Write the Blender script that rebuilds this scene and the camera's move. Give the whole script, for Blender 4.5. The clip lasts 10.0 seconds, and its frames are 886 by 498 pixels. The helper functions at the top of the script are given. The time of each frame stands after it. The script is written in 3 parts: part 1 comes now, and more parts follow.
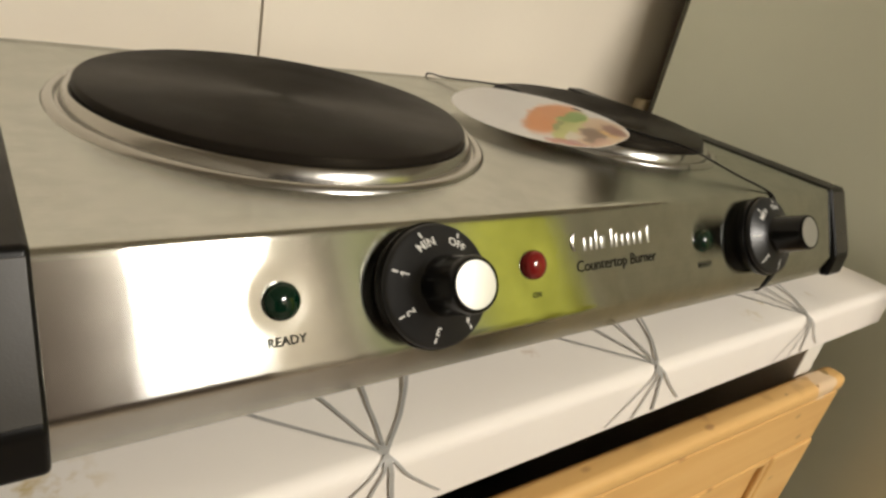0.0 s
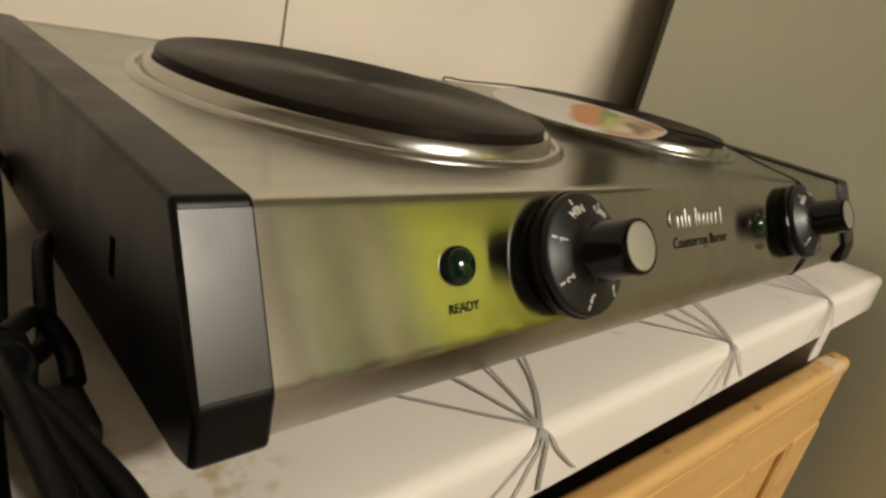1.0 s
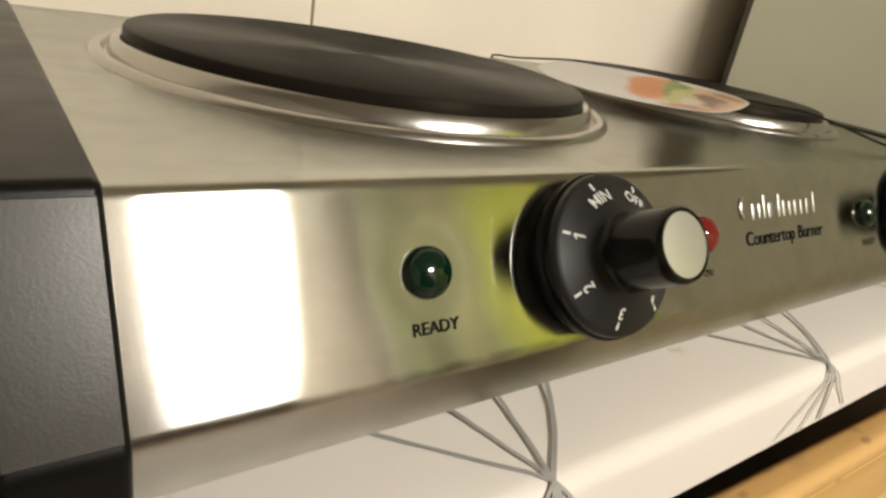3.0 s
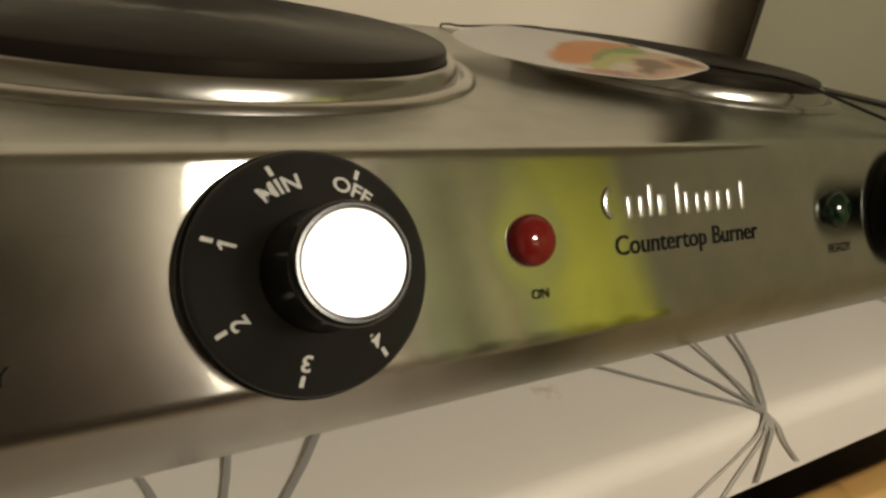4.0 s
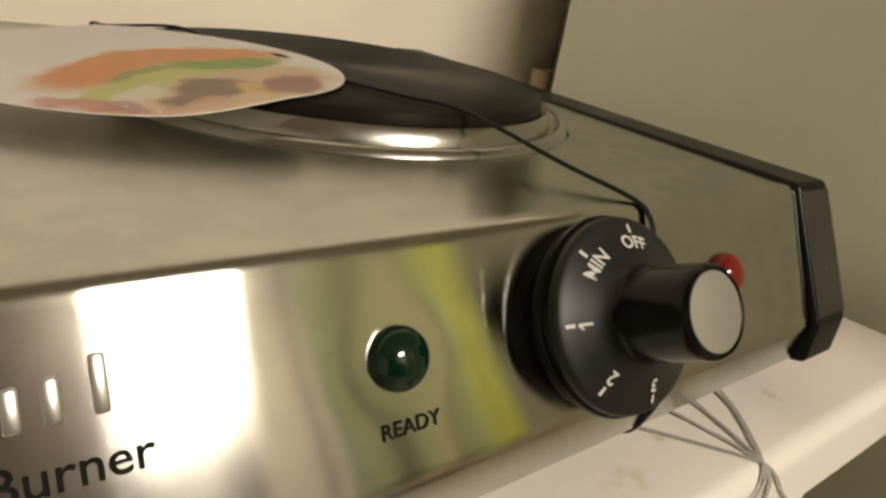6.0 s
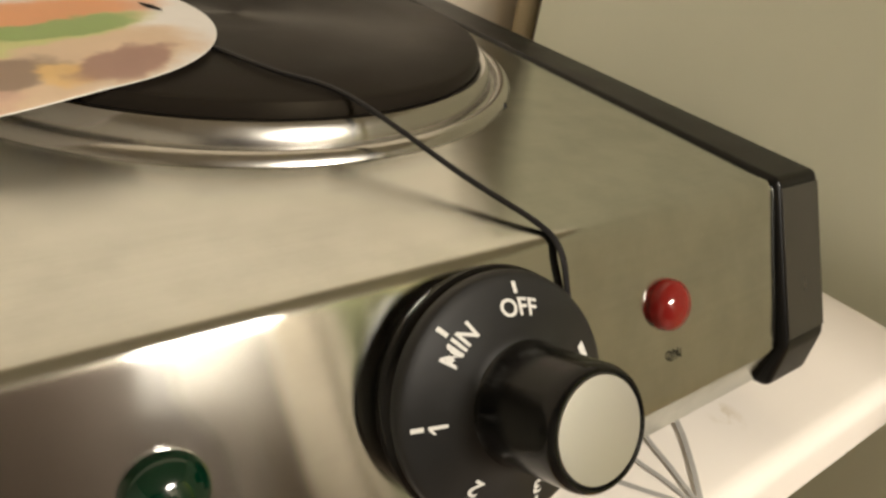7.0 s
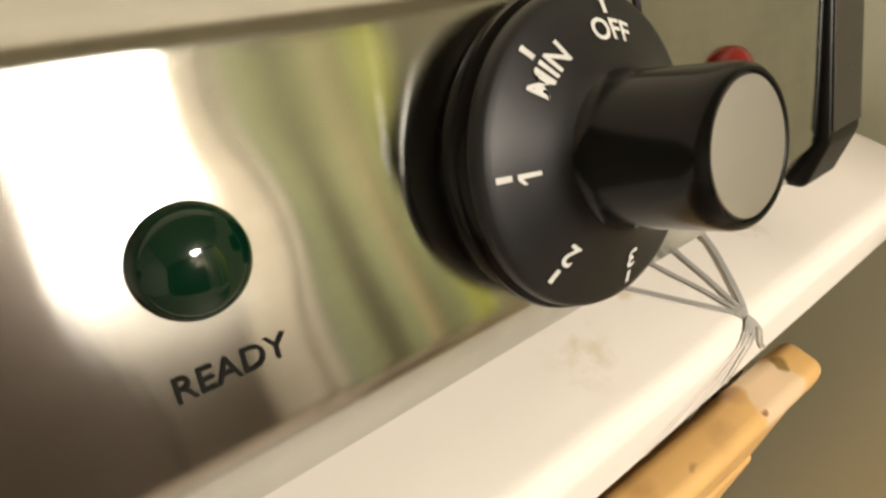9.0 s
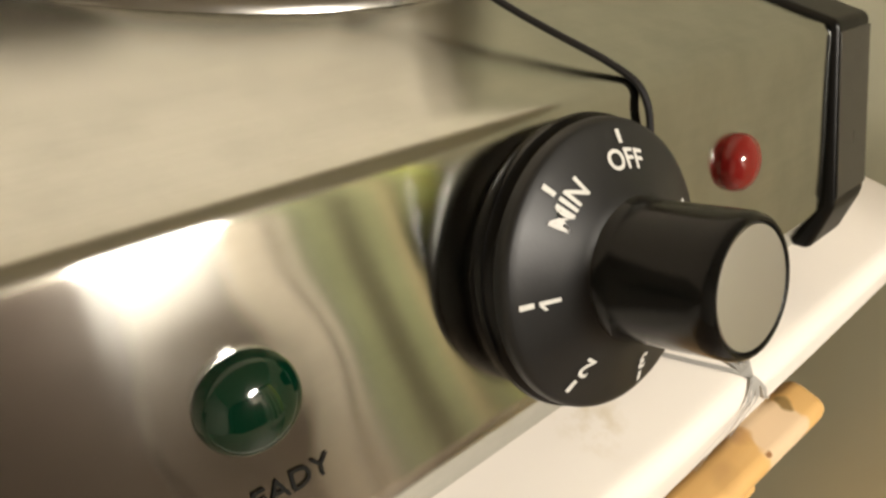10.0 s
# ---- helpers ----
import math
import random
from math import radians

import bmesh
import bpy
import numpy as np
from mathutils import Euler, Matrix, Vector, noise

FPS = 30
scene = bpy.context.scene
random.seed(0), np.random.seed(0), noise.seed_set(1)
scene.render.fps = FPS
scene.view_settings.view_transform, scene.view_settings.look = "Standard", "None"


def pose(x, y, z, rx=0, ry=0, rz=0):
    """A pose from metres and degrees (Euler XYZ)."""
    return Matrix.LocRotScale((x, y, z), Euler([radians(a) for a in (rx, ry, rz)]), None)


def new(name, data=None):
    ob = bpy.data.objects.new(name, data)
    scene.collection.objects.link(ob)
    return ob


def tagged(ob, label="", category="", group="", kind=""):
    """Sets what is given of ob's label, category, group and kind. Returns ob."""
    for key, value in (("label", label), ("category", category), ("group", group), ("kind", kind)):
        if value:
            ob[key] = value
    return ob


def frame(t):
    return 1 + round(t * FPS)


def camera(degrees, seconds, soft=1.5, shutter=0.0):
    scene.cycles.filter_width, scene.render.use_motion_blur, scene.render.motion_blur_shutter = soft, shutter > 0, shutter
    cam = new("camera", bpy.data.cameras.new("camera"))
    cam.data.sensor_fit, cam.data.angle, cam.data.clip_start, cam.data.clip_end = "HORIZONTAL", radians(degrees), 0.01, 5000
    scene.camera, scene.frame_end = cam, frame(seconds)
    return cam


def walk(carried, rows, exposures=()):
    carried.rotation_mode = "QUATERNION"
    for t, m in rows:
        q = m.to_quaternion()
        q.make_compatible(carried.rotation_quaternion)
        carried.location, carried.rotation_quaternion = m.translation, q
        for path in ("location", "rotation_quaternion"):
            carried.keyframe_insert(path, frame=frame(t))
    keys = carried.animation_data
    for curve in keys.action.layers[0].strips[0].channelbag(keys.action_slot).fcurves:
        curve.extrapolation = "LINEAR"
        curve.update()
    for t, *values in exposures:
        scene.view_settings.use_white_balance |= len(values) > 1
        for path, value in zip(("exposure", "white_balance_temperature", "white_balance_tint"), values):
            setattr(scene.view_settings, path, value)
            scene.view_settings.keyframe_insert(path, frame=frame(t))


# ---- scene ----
cam = camera(70.25, 10.0, soft=2.7)
# seconds, place, turn (Euler degrees)
PATH = [
    (0, 0.0054, -0.1713, 1.0621, 65.31, -11.79, -35.03),
    (0.5, -0.0372, -0.1548, 1.0408, 68.53, -11.23, -41.05),
    (1, -0.0544, -0.1300, 1.0250, 69.39, -12.84, -41.99),
    (1.5, -0.0651, -0.1160, 1.0298, 70.77, -12.33, -41.03),
    (2, -0.0748, -0.1107, 1.0361, 70.59, -10.68, -39.97),
    (2.5, -0.0483, -0.1162, 1.0257, 68.90, -10.49, -38.27),
    (4, 0.1013, -0.1169, 1.0113, 65.68, -7.97, -28.89),
    (4.5, 0.1417, -0.1201, 1.0112, 67.30, -8.75, -32.06),
    (5, 0.1825, -0.1016, 1.0121, 68.37, -9.29, -35.06),
    (5.5, 0.2235, -0.0878, 1.0165, 67.58, -9.10, -35.41),
    (6, 0.2632, -0.0912, 1.0210, 66.59, -8.55, -35.38),
    (6.2, 0.2817, -0.1026, 1.0283, 69.20, -8.87, -32.74),
    (7.3, 0.3152, -0.0666, 1.0370, 52.76, -8.61, -34.90),
    (7.5, 0.3123, -0.0670, 1.0338, 50.90, -8.84, -36.07),
    (8, 0.3043, -0.0654, 1.0221, 49.17, -7.79, -37.30),
    (8.5, 0.3047, -0.0618, 1.0052, 49.72, -7.91, -39.61),
    (9, 0.3055, -0.0604, 1.0005, 50.36, -8.58, -40.28),
    (9.5, 0.3046, -0.0569, 1.0077, 50.57, -8.73, -39.87),
    (10, 0.3046, -0.0528, 1.0176, 49.84, -8.54, -39.55),
]
# seconds, stops, white balance
EXPOSURE = [(0, 0.06, 6250, 12), (0.5, -0.18, 6450, 11), (1, -0.20, 6650, 12), (1.5, -0.02, 6350, 11), (2, 0.26, 6350, 12), (2.5, 0.52, 6050, 13), (4, -0.55, 6850, 10), (4.5, -0.44, 6750, 10),
            (5, -0.52, 6650, 10), (5.5, -0.42, 6650, 11), (6, -0.10, 6750, 12), (7.5, 0.48, 6400, 13), (8, 0.48, 6450, 13), (9, 0.46, 6550, 13), (10, 0.55, 6400, 13)]
walk(cam, [(t, pose(x, y, z, rx, ry, rz)) for t, x, y, z, rx, ry, rz in PATH], EXPOSURE)

# ---- light ----
world = bpy.data.worlds.new("dim_room")
world.use_nodes = True
world.node_tree.nodes["Background"].inputs[0].default_value = (1.0, 0.85, 0.65, 1)
world.node_tree.nodes["Background"].inputs[1].default_value = 0.03
scene.world = world
LAMP = (0.92, -2.7, 2.72)
LAMP_POWER = 142.0

# ---- sizes, in metres over the worktop ----
TOP = 0.90                 # worktop over the floor
H = 0.0748                 # steel top of the burner
AL = radians(26.97)        # slope of its front panel
SA, CA = math.sin(AL), math.cos(AL)
QP = 0.0457                # length of the sloped panel
X0, X1 = 0.016, 0.482      # steel between the end caps
DEEP = 0.2585
LED_Q = 0.0226
READY_X, ON_X, KNOB_X = (0.0813, 0.3225), (0.1936, 0.4348), (0.1363, 0.3775)
BIG, SMALL = (0.1368, 0.1305, 0.0938), (0.3800, 0.1340, 0.0795)


# ---- materials ----
def material(name, base=(0.5, 0.5, 0.5), rough=0.5, metal=0.0):
    m = bpy.data.materials.new(name)
    m.use_nodes = True
    b = m.node_tree.nodes["Principled BSDF"]
    b.inputs["Base Color"].default_value = (*base, 1)
    b.inputs["Roughness"].default_value = rough
    b.inputs["Metallic"].default_value = metal
    return m, m.node_tree, b


def coords(nt, scale=(1, 1, 1), world_space=False):
    tc = nt.nodes.new("ShaderNodeNewGeometry" if world_space else "ShaderNodeTexCoord")
    mp = nt.nodes.new("ShaderNodeMapping")
    mp.inputs["Scale"].default_value = scale
    nt.links.new(tc.outputs["Position" if world_space else "Object"], mp.inputs["Vector"])
    return mp.outputs["Vector"]


def noise_of(nt, vec, scale, detail=4.0, rough=0.55):
    n = nt.nodes.new("ShaderNodeTexNoise")
    n.inputs["Scale"].default_value, n.inputs["Detail"].default_value, n.inputs["Roughness"].default_value = scale, detail, rough
    nt.links.new(vec, n.inputs["Vector"])
    return n.outputs["Fac"]


def ramp(nt, fac, stops):
    r = nt.nodes.new("ShaderNodeValToRGB")
    e = r.color_ramp.elements
    while len(e) < len(stops):
        e.new(0.5)
    for el, (p, c) in zip(e, stops):
        el.position, el.color = p, (*c, 1) if len(c) == 3 else c
    nt.links.new(fac, r.inputs["Fac"])
    return r.outputs["Color"]


def grey(v):
    return (v, v, v)


def mixed(nt, fac, a, b, mode="MIX"):
    x = nt.nodes.new("ShaderNodeMix")
    x.data_type, x.blend_type = "RGBA", mode
    for sock, v in ((x.inputs[0], fac), (x.inputs[6], a), (x.inputs[7], b)):
        if isinstance(v, (int, float)):
            sock.default_value = v
        elif isinstance(v, tuple):
            sock.default_value = (*v, 1)
        else:
            nt.links.new(v, sock)
    return x.outputs[2]


def bump(nt, b, height, strength, dist):
    n = nt.nodes.new("ShaderNodeBump")
    n.inputs["Strength"].default_value, n.inputs["Distance"].default_value = strength, dist
    nt.links.new(height, n.inputs["Height"])
    nt.links.new(n.outputs["Normal"], b.inputs["Normal"])


def brushed_steel(name):
    """Steel brushed along x: its gloss is tight along the brushing and smeared across it."""
    m, nt, b = material(name, (0.62, 0.60, 0.56), 0.2, 1.0)
    nt.nodes.remove(b)
    g = nt.nodes.new("ShaderNodeBsdfAnisotropic")
    g.distribution = "BECKMANN"
    streak = noise_of(nt, coords(nt, (6, 900, 900)), 1.0, 3.0)
    smear = noise_of(nt, coords(nt), 22.0, 3.0)
    film = ramp(nt, noise_of(nt, coords(nt), 75.0, 5.0, 0.6), [(0.35, grey(0.90)), (0.6, grey(1.0))])
    nt.links.new(mixed(nt, 1.0, mixed(nt, streak, (0.575, 0.585, 0.545), (0.625, 0.635, 0.595)), film, "MULTIPLY"), g.inputs["Color"])
    nt.links.new(ramp(nt, smear, [(0.3, grey(0.150)), (0.62, grey(0.164)), (0.8, grey(0.185))]), g.inputs["Roughness"])
    g.inputs["Anisotropy"].default_value = 0.74
    t = nt.nodes.new("ShaderNodeCombineXYZ")
    t.inputs[0].default_value = 1.0
    nt.links.new(t.outputs[0], g.inputs["Tangent"])
    bump(nt, g, streak, 0.05, 0.00006)
    nt.links.new(g.outputs["BSDF"], nt.nodes["Material Output"].inputs["Surface"])
    return m


STEEL = brushed_steel("brushed_steel")


def polished_steel():
    m, nt, b = material("polished_steel", (0.48, 0.47, 0.44), 0.16, 1.0)
    n = noise_of(nt, coords(nt), 160.0, 3.0)
    nt.links.new(ramp(nt, n, [(0.3, grey(0.19)), (0.7, grey(0.24))]), b.inputs["Roughness"])
    return m


RING = polished_steel()
DISC = material("satin_aluminium", (0.62, 0.61, 0.59), 0.34, 1.0)[0]


def cast_iron():
    """Dark cast iron turned in fine rings, so that its sheen runs out along the radius."""
    m, nt, b = material("cast_iron", (0.02, 0.018, 0.016), 0.42)
    b.inputs["Specular IOR Level"].default_value = 0.06
    b.inputs["Specular Tint"].default_value = (1.0, 0.86, 0.60, 1)
    b.inputs["Anisotropic"].default_value = 0.75
    b.inputs["Anisotropic Rotation"].default_value = 0.25
    tg = nt.nodes.new("ShaderNodeTangent")
    tg.direction_type, tg.axis = "RADIAL", "Z"
    nt.links.new(tg.outputs["Tangent"], b.inputs["Tangent"])
    n = noise_of(nt, coords(nt), 900.0, 3.0)
    w = noise_of(nt, coords(nt), 18.0, 4.0)
    nt.links.new(mixed(nt, w, (0.009, 0.0074, 0.0058), (0.015, 0.0120, 0.0092)), b.inputs["Base Color"])
    nt.links.new(ramp(nt, w, [(0.3, grey(0.40)), (0.7, grey(0.52))]), b.inputs["Roughness"])
    bump(nt, b, n, 0.2, 0.0002)
    return m


IRON = cast_iron()


def plastic(name, base, rough, grain=1400.0, depth=0.00008, gloss=0.3):
    m, nt, b = material(name, base, rough)
    b.inputs["Specular IOR Level"].default_value = gloss
    n = noise_of(nt, coords(nt), grain, 2.0)
    w = noise_of(nt, coords(nt), 40.0, 4.0)
    nt.links.new(ramp(nt, w, [(0.3, grey(rough * 0.85)), (0.75, grey(rough * 1.2))]), b.inputs["Roughness"])
    bump(nt, b, n, 0.3, depth)
    return m


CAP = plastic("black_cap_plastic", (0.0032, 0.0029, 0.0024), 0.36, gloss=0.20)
# Cap plastic with a paler base: reflected light is put into the face's colour.
CAPFACE = plastic("satin_face_with_sheen", (0.030, 0.027, 0.021), 0.32, gloss=0.40)
KNOB = plastic("black_knob_plastic", (0.003, 0.003, 0.003), 0.18, 2000.0, 0.00001, 0.26)
SKIRT = plastic("satin_skirt_plastic", (0.009, 0.009, 0.0087), 0.40, 2400.0, 0.00004, 0.42)
VENT = plastic("matt_black", (0.0012, 0.0012, 0.0012), 0.8, gloss=0.02)
RUBBER = plastic("black_rubber", (0.012, 0.012, 0.012), 0.55)
CORD = plastic("black_cord_vinyl", (0.004, 0.004, 0.0042), 0.5, 900.0, gloss=0.2)
ELASTIC = plastic("black_elastic", (0.010, 0.009, 0.009), 0.6, 1500.0)
INK = material("black_print", (0.012, 0.012, 0.011), 0.85)[0]
INK.node_tree.nodes["Principled BSDF"].inputs["Specular IOR Level"].default_value = 0.05
PALE = material("pale_print", (0.62, 0.61, 0.57), 0.55)[0]


def lens(name, base):
    m, nt, b = material(name, base, 0.08)
    b.inputs["Coat Weight"].default_value = 0.2
    b.inputs["Subsurface Weight"].default_value = 0.0
    n = noise_of(nt, coords(nt), 500.0, 2.0)
    bump(nt, b, n, 0.08, 0.0004)
    return m


GREEN, RED = lens("green_lens", (0.0006, 0.014, 0.0063)), lens("red_lens", (0.17, 0.010, 0.008))


def painted(name, base, rough, vary=0.06, size=6.0, grain=250.0, depth=0.0002):
    m, nt, b = material(name, base, rough)
    w = noise_of(nt, coords(nt, world_space=True), size, 5.0)
    lo, hi = tuple(c * (1 - vary) for c in base), tuple(min(1, c * (1 + vary)) for c in base)
    nt.links.new(mixed(nt, w, lo, hi), b.inputs["Base Color"])
    n = noise_of(nt, coords(nt, world_space=True), grain, 3.0)
    bump(nt, b, n, 0.25, depth)
    return m


WALL = painted("cream_wall", (0.76, 0.69, 0.58), 0.55)
DIMWALL = painted("brown_wall", (0.30, 0.26, 0.21), 0.6)
# Unseen west wall: its tone is set for the light it throws back.
WESTWALL = painted("beige_bounce_wall", (0.36, 0.33, 0.27), 0.7)
FRIDGE = painted("grey_enamel", (0.82, 0.86, 0.735), 0.42, 0.05, 9.0, 500.0, 0.0001)
BACKING = painted("dark_grey_sheet", (0.10, 0.095, 0.075), 0.6)
WHITE = painted("white_board", (0.72, 0.69, 0.62), 0.5)
CEIL = painted("ceiling_paint", (0.45, 0.42, 0.36), 0.8)
FLOOR = painted("floor_vinyl", (0.16, 0.12, 0.085), 0.5, 0.2, 3.0)
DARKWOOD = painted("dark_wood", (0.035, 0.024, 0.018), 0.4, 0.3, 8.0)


def sheer():
    """Thin striped yellow-green cloth that lets light through."""
    m, nt, b = material("lime_cloth", (0.66, 0.70, 0.10), 0.9)
    sx = nt.nodes.new("ShaderNodeSeparateXYZ")
    ge = nt.nodes.new("ShaderNodeNewGeometry")
    nt.links.new(ge.outputs["Position"], sx.inputs[0])
    mr = nt.nodes.new("ShaderNodeMapRange")
    mr.inputs["From Min"].default_value, mr.inputs["From Max"].default_value = 0.91, 1.91
    nt.links.new(sx.outputs[0], mr.inputs["Value"])
    lime, olive, dark, tan, bright = (0.25, 0.26, 0.145), (0.22, 0.22, 0.16), (0.17, 0.16, 0.10), (0.40, 0.34, 0.20), (0.51, 0.525, 0.10)
    col = ramp(nt, mr.outputs["Result"], [(0.06, olive), (0.18, lime), (0.235, dark), (0.27, dark), (0.30, lime), (0.38, lime), (0.395, tan), (0.43, tan), (0.45, lime), (0.50, lime), (0.68, bright)])
    w = noise_of(nt, coords(nt, (20, 20, 1.0), True), 1.0, 4.0)
    col = mixed(nt, 1.0, col, ramp(nt, w, [(0.3, grey(0.75)), (0.7, grey(1.0))]), "MULTIPLY")
    nt.links.new(col, b.inputs["Base Color"])
    tr = nt.nodes.new("ShaderNodeBsdfTranslucent")
    nt.links.new(col, tr.inputs["Color"])
    mx = nt.nodes.new("ShaderNodeMixShader")
    mx.inputs[0].default_value = 0.6
    nt.links.new(b.outputs[0], mx.inputs[1])
    nt.links.new(tr.outputs[0], mx.inputs[2])
    nt.links.new(mx.outputs[0], nt.nodes["Material Output"].inputs["Surface"])
    return m


LIME = sheer()

BEIGE = painted("beige_pipe_paint", (0.55, 0.46, 0.30), 0.5)
TAPE = painted("yellowed_tape", (0.62, 0.52, 0.30), 0.4)


def spots(nt, v, col, marks, fac=None):
    """Blends round marks (place, radius, softness, colour) into a colour, broken up by fac."""
    for place, rad, soft_edge, c in marks:
        d = nt.nodes.new("ShaderNodeVectorMath")
        d.operation = "DISTANCE"
        d.inputs[1].default_value = place
        nt.links.new(v, d.inputs[0])
        k = nt.nodes.new("ShaderNodeMapRange")
        k.inputs["From Min"].default_value, k.inputs["From Max"].default_value = rad, rad * (1 - soft_edge)
        nt.links.new(d.outputs["Value"], k.inputs["Value"])
        f = k.outputs["Result"]
        if fac is not None:
            q = nt.nodes.new("ShaderNodeMath")
            q.operation = "MULTIPLY"
            nt.links.new(f, q.inputs[0])
            nt.links.new(fac, q.inputs[1])
            f = q.outputs[0]
        col = mixed(nt, f, col, c)
    return col


def cloth():
    """White vinyl covering with a soft sheen and a few food stains."""
    m, nt, b = material("white_vinyl", (0.78, 0.74, 0.68), 0.58)
    v = coords(nt, world_space=True)
    w = noise_of(nt, v, 14.0, 5.0)
    col = mixed(nt, w, (0.78, 0.725, 0.66), (0.83, 0.785, 0.73))
    f = noise_of(nt, v, 130.0, 4.0)
    stains = ((0.012, -0.010, 0.022, (0.50, 0.36, 0.10)), (0.2172, -0.004, 0.0055, (0.42, 0.25, 0.10)), (0.484, -0.0172, 0.007, (0.55, 0.46, 0.30)),
              (-0.02, 0.01, 0.03, (0.58, 0.46, 0.2)), (0.40, -0.02, 0.012, (0.66, 0.58, 0.44)), (0.425, -0.012, 0.006, (0.60, 0.50, 0.32)))
    col = spots(nt, v, col, [((x, y, TOP), rad, 0.65, c) for x, y, rad, c in stains], ramp(nt, f, [(0.48, grey(0.0)), (0.66, grey(0.75))]))
    nt.links.new(col, b.inputs["Base Color"])
    bump(nt, b, noise_of(nt, v, 45.0, 3.0), 0.2, 0.0008)
    return m


CLOTH = cloth()
LINE = painted("grey_print", (0.34, 0.33, 0.31), 0.45, 0.15, 60.0)


def pine():
    m, nt, b = material("pine_wood", (0.6, 0.4, 0.2), 0.38)
    v = coords(nt, (2.0, 40, 40), True)
    g = noise_of(nt, v, 1.6, 5.0, 0.6)
    w = noise_of(nt, coords(nt, world_space=True), 9.0, 3.0)
    col = mixed(nt, w, ramp(nt, g, [(0.3, (0.55, 0.29, 0.09)), (0.55, (0.67, 0.41, 0.15)), (0.8, (0.73, 0.49, 0.21))]), (0.69, 0.42, 0.15))
    k = nt.nodes.new("ShaderNodeTexVoronoi")
    k.inputs["Scale"].default_value = 26.0
    nt.links.new(coords(nt, (1, 2.0, 2.0), True), k.inputs["Vector"])
    col = mixed(nt, ramp(nt, k.outputs["Distance"], [(0.07, grey(0.75)), (0.15, grey(0.0))]), col, (0.33, 0.17, 0.06))
    # a stub knot, a pale worn patch and small dents on the door's top edge
    zt = TOP - 0.0603
    wob = nt.nodes.new("ShaderNodeTexNoise")
    wob.inputs["Scale"].default_value = 90.0
    nt.links.new(coords(nt, world_space=True), wob.inputs["Vector"])
    half = nt.nodes.new("ShaderNodeVectorMath")
    half.operation = "MULTIPLY_ADD"
    half.inputs[1].default_value, half.inputs[2].default_value = grey(0.010), grey(-0.005)
    nt.links.new(wob.outputs["Color"], half.inputs[0])
    bent = nt.nodes.new("ShaderNodeVectorMath")
    nt.links.new(coords(nt, world_space=True), bent.inputs[0])
    nt.links.new(half.outputs[0], bent.inputs[1])
    col = spots(nt, bent.outputs[0], col, [((0.5060, -0.0480, zt), 0.0160, 0.15, (0.70, 0.52, 0.33)), ((0.4905, -0.0385, zt), 0.0060, 0.6, (0.50, 0.28, 0.10)), ((0.5205, -0.0415, zt), 0.0038, 0.35, (0.27, 0.17, 0.06)),
                                           ((0.4925, -0.0490, zt), 0.0016, 0.5, (0.26, 0.12, 0.04)), ((0.470, -0.0430, zt), 0.0080, 0.8, (0.56, 0.33, 0.12)), ((0.452, -0.0455, zt), 0.0022, 0.6, (0.36, 0.20, 0.08)),
                                           ((0.431, -0.0390, zt), 0.0070, 0.8, (0.54, 0.31, 0.11)), ((0.36, -0.036, zt), 0.0060, 0.7, (0.50, 0.28, 0.10)), ((0.30, -0.033, zt), 0.0090, 0.8, (0.56, 0.34, 0.13))])
    nt.links.new(col, b.inputs["Base Color"])
    bump(nt, b, g, 0.15, 0.0006)
    return m


PINE = pine()


def glow():
    m, nt, b = material("lamp_glass", (0.9, 0.88, 0.82), 0.3)
    b.inputs["Emission Color"].default_value = (1.0, 0.93, 0.795, 1)
    b.inputs["Emission Strength"].default_value = LAMP_POWER
    return m


GLOW = glow()


def thin_card():
    m = painted("white_card", (0.88, 0.86, 0.83), 0.6, 0.03, 60.0)
    nt = m.node_tree
    tr = nt.nodes.new("ShaderNodeBsdfTranslucent")
    tr.inputs["Color"].default_value = (0.88, 0.84, 0.78, 1)
    mx = nt.nodes.new("ShaderNodeMixShader")
    mx.inputs[0].default_value = 0.42
    nt.links.new(nt.nodes["Principled BSDF"].outputs[0], mx.inputs[1])
    nt.links.new(tr.outputs[0], mx.inputs[2])
    nt.links.new(mx.outputs[0], nt.nodes["Material Output"].inputs["Surface"])
    return m


PAPER = thin_card()


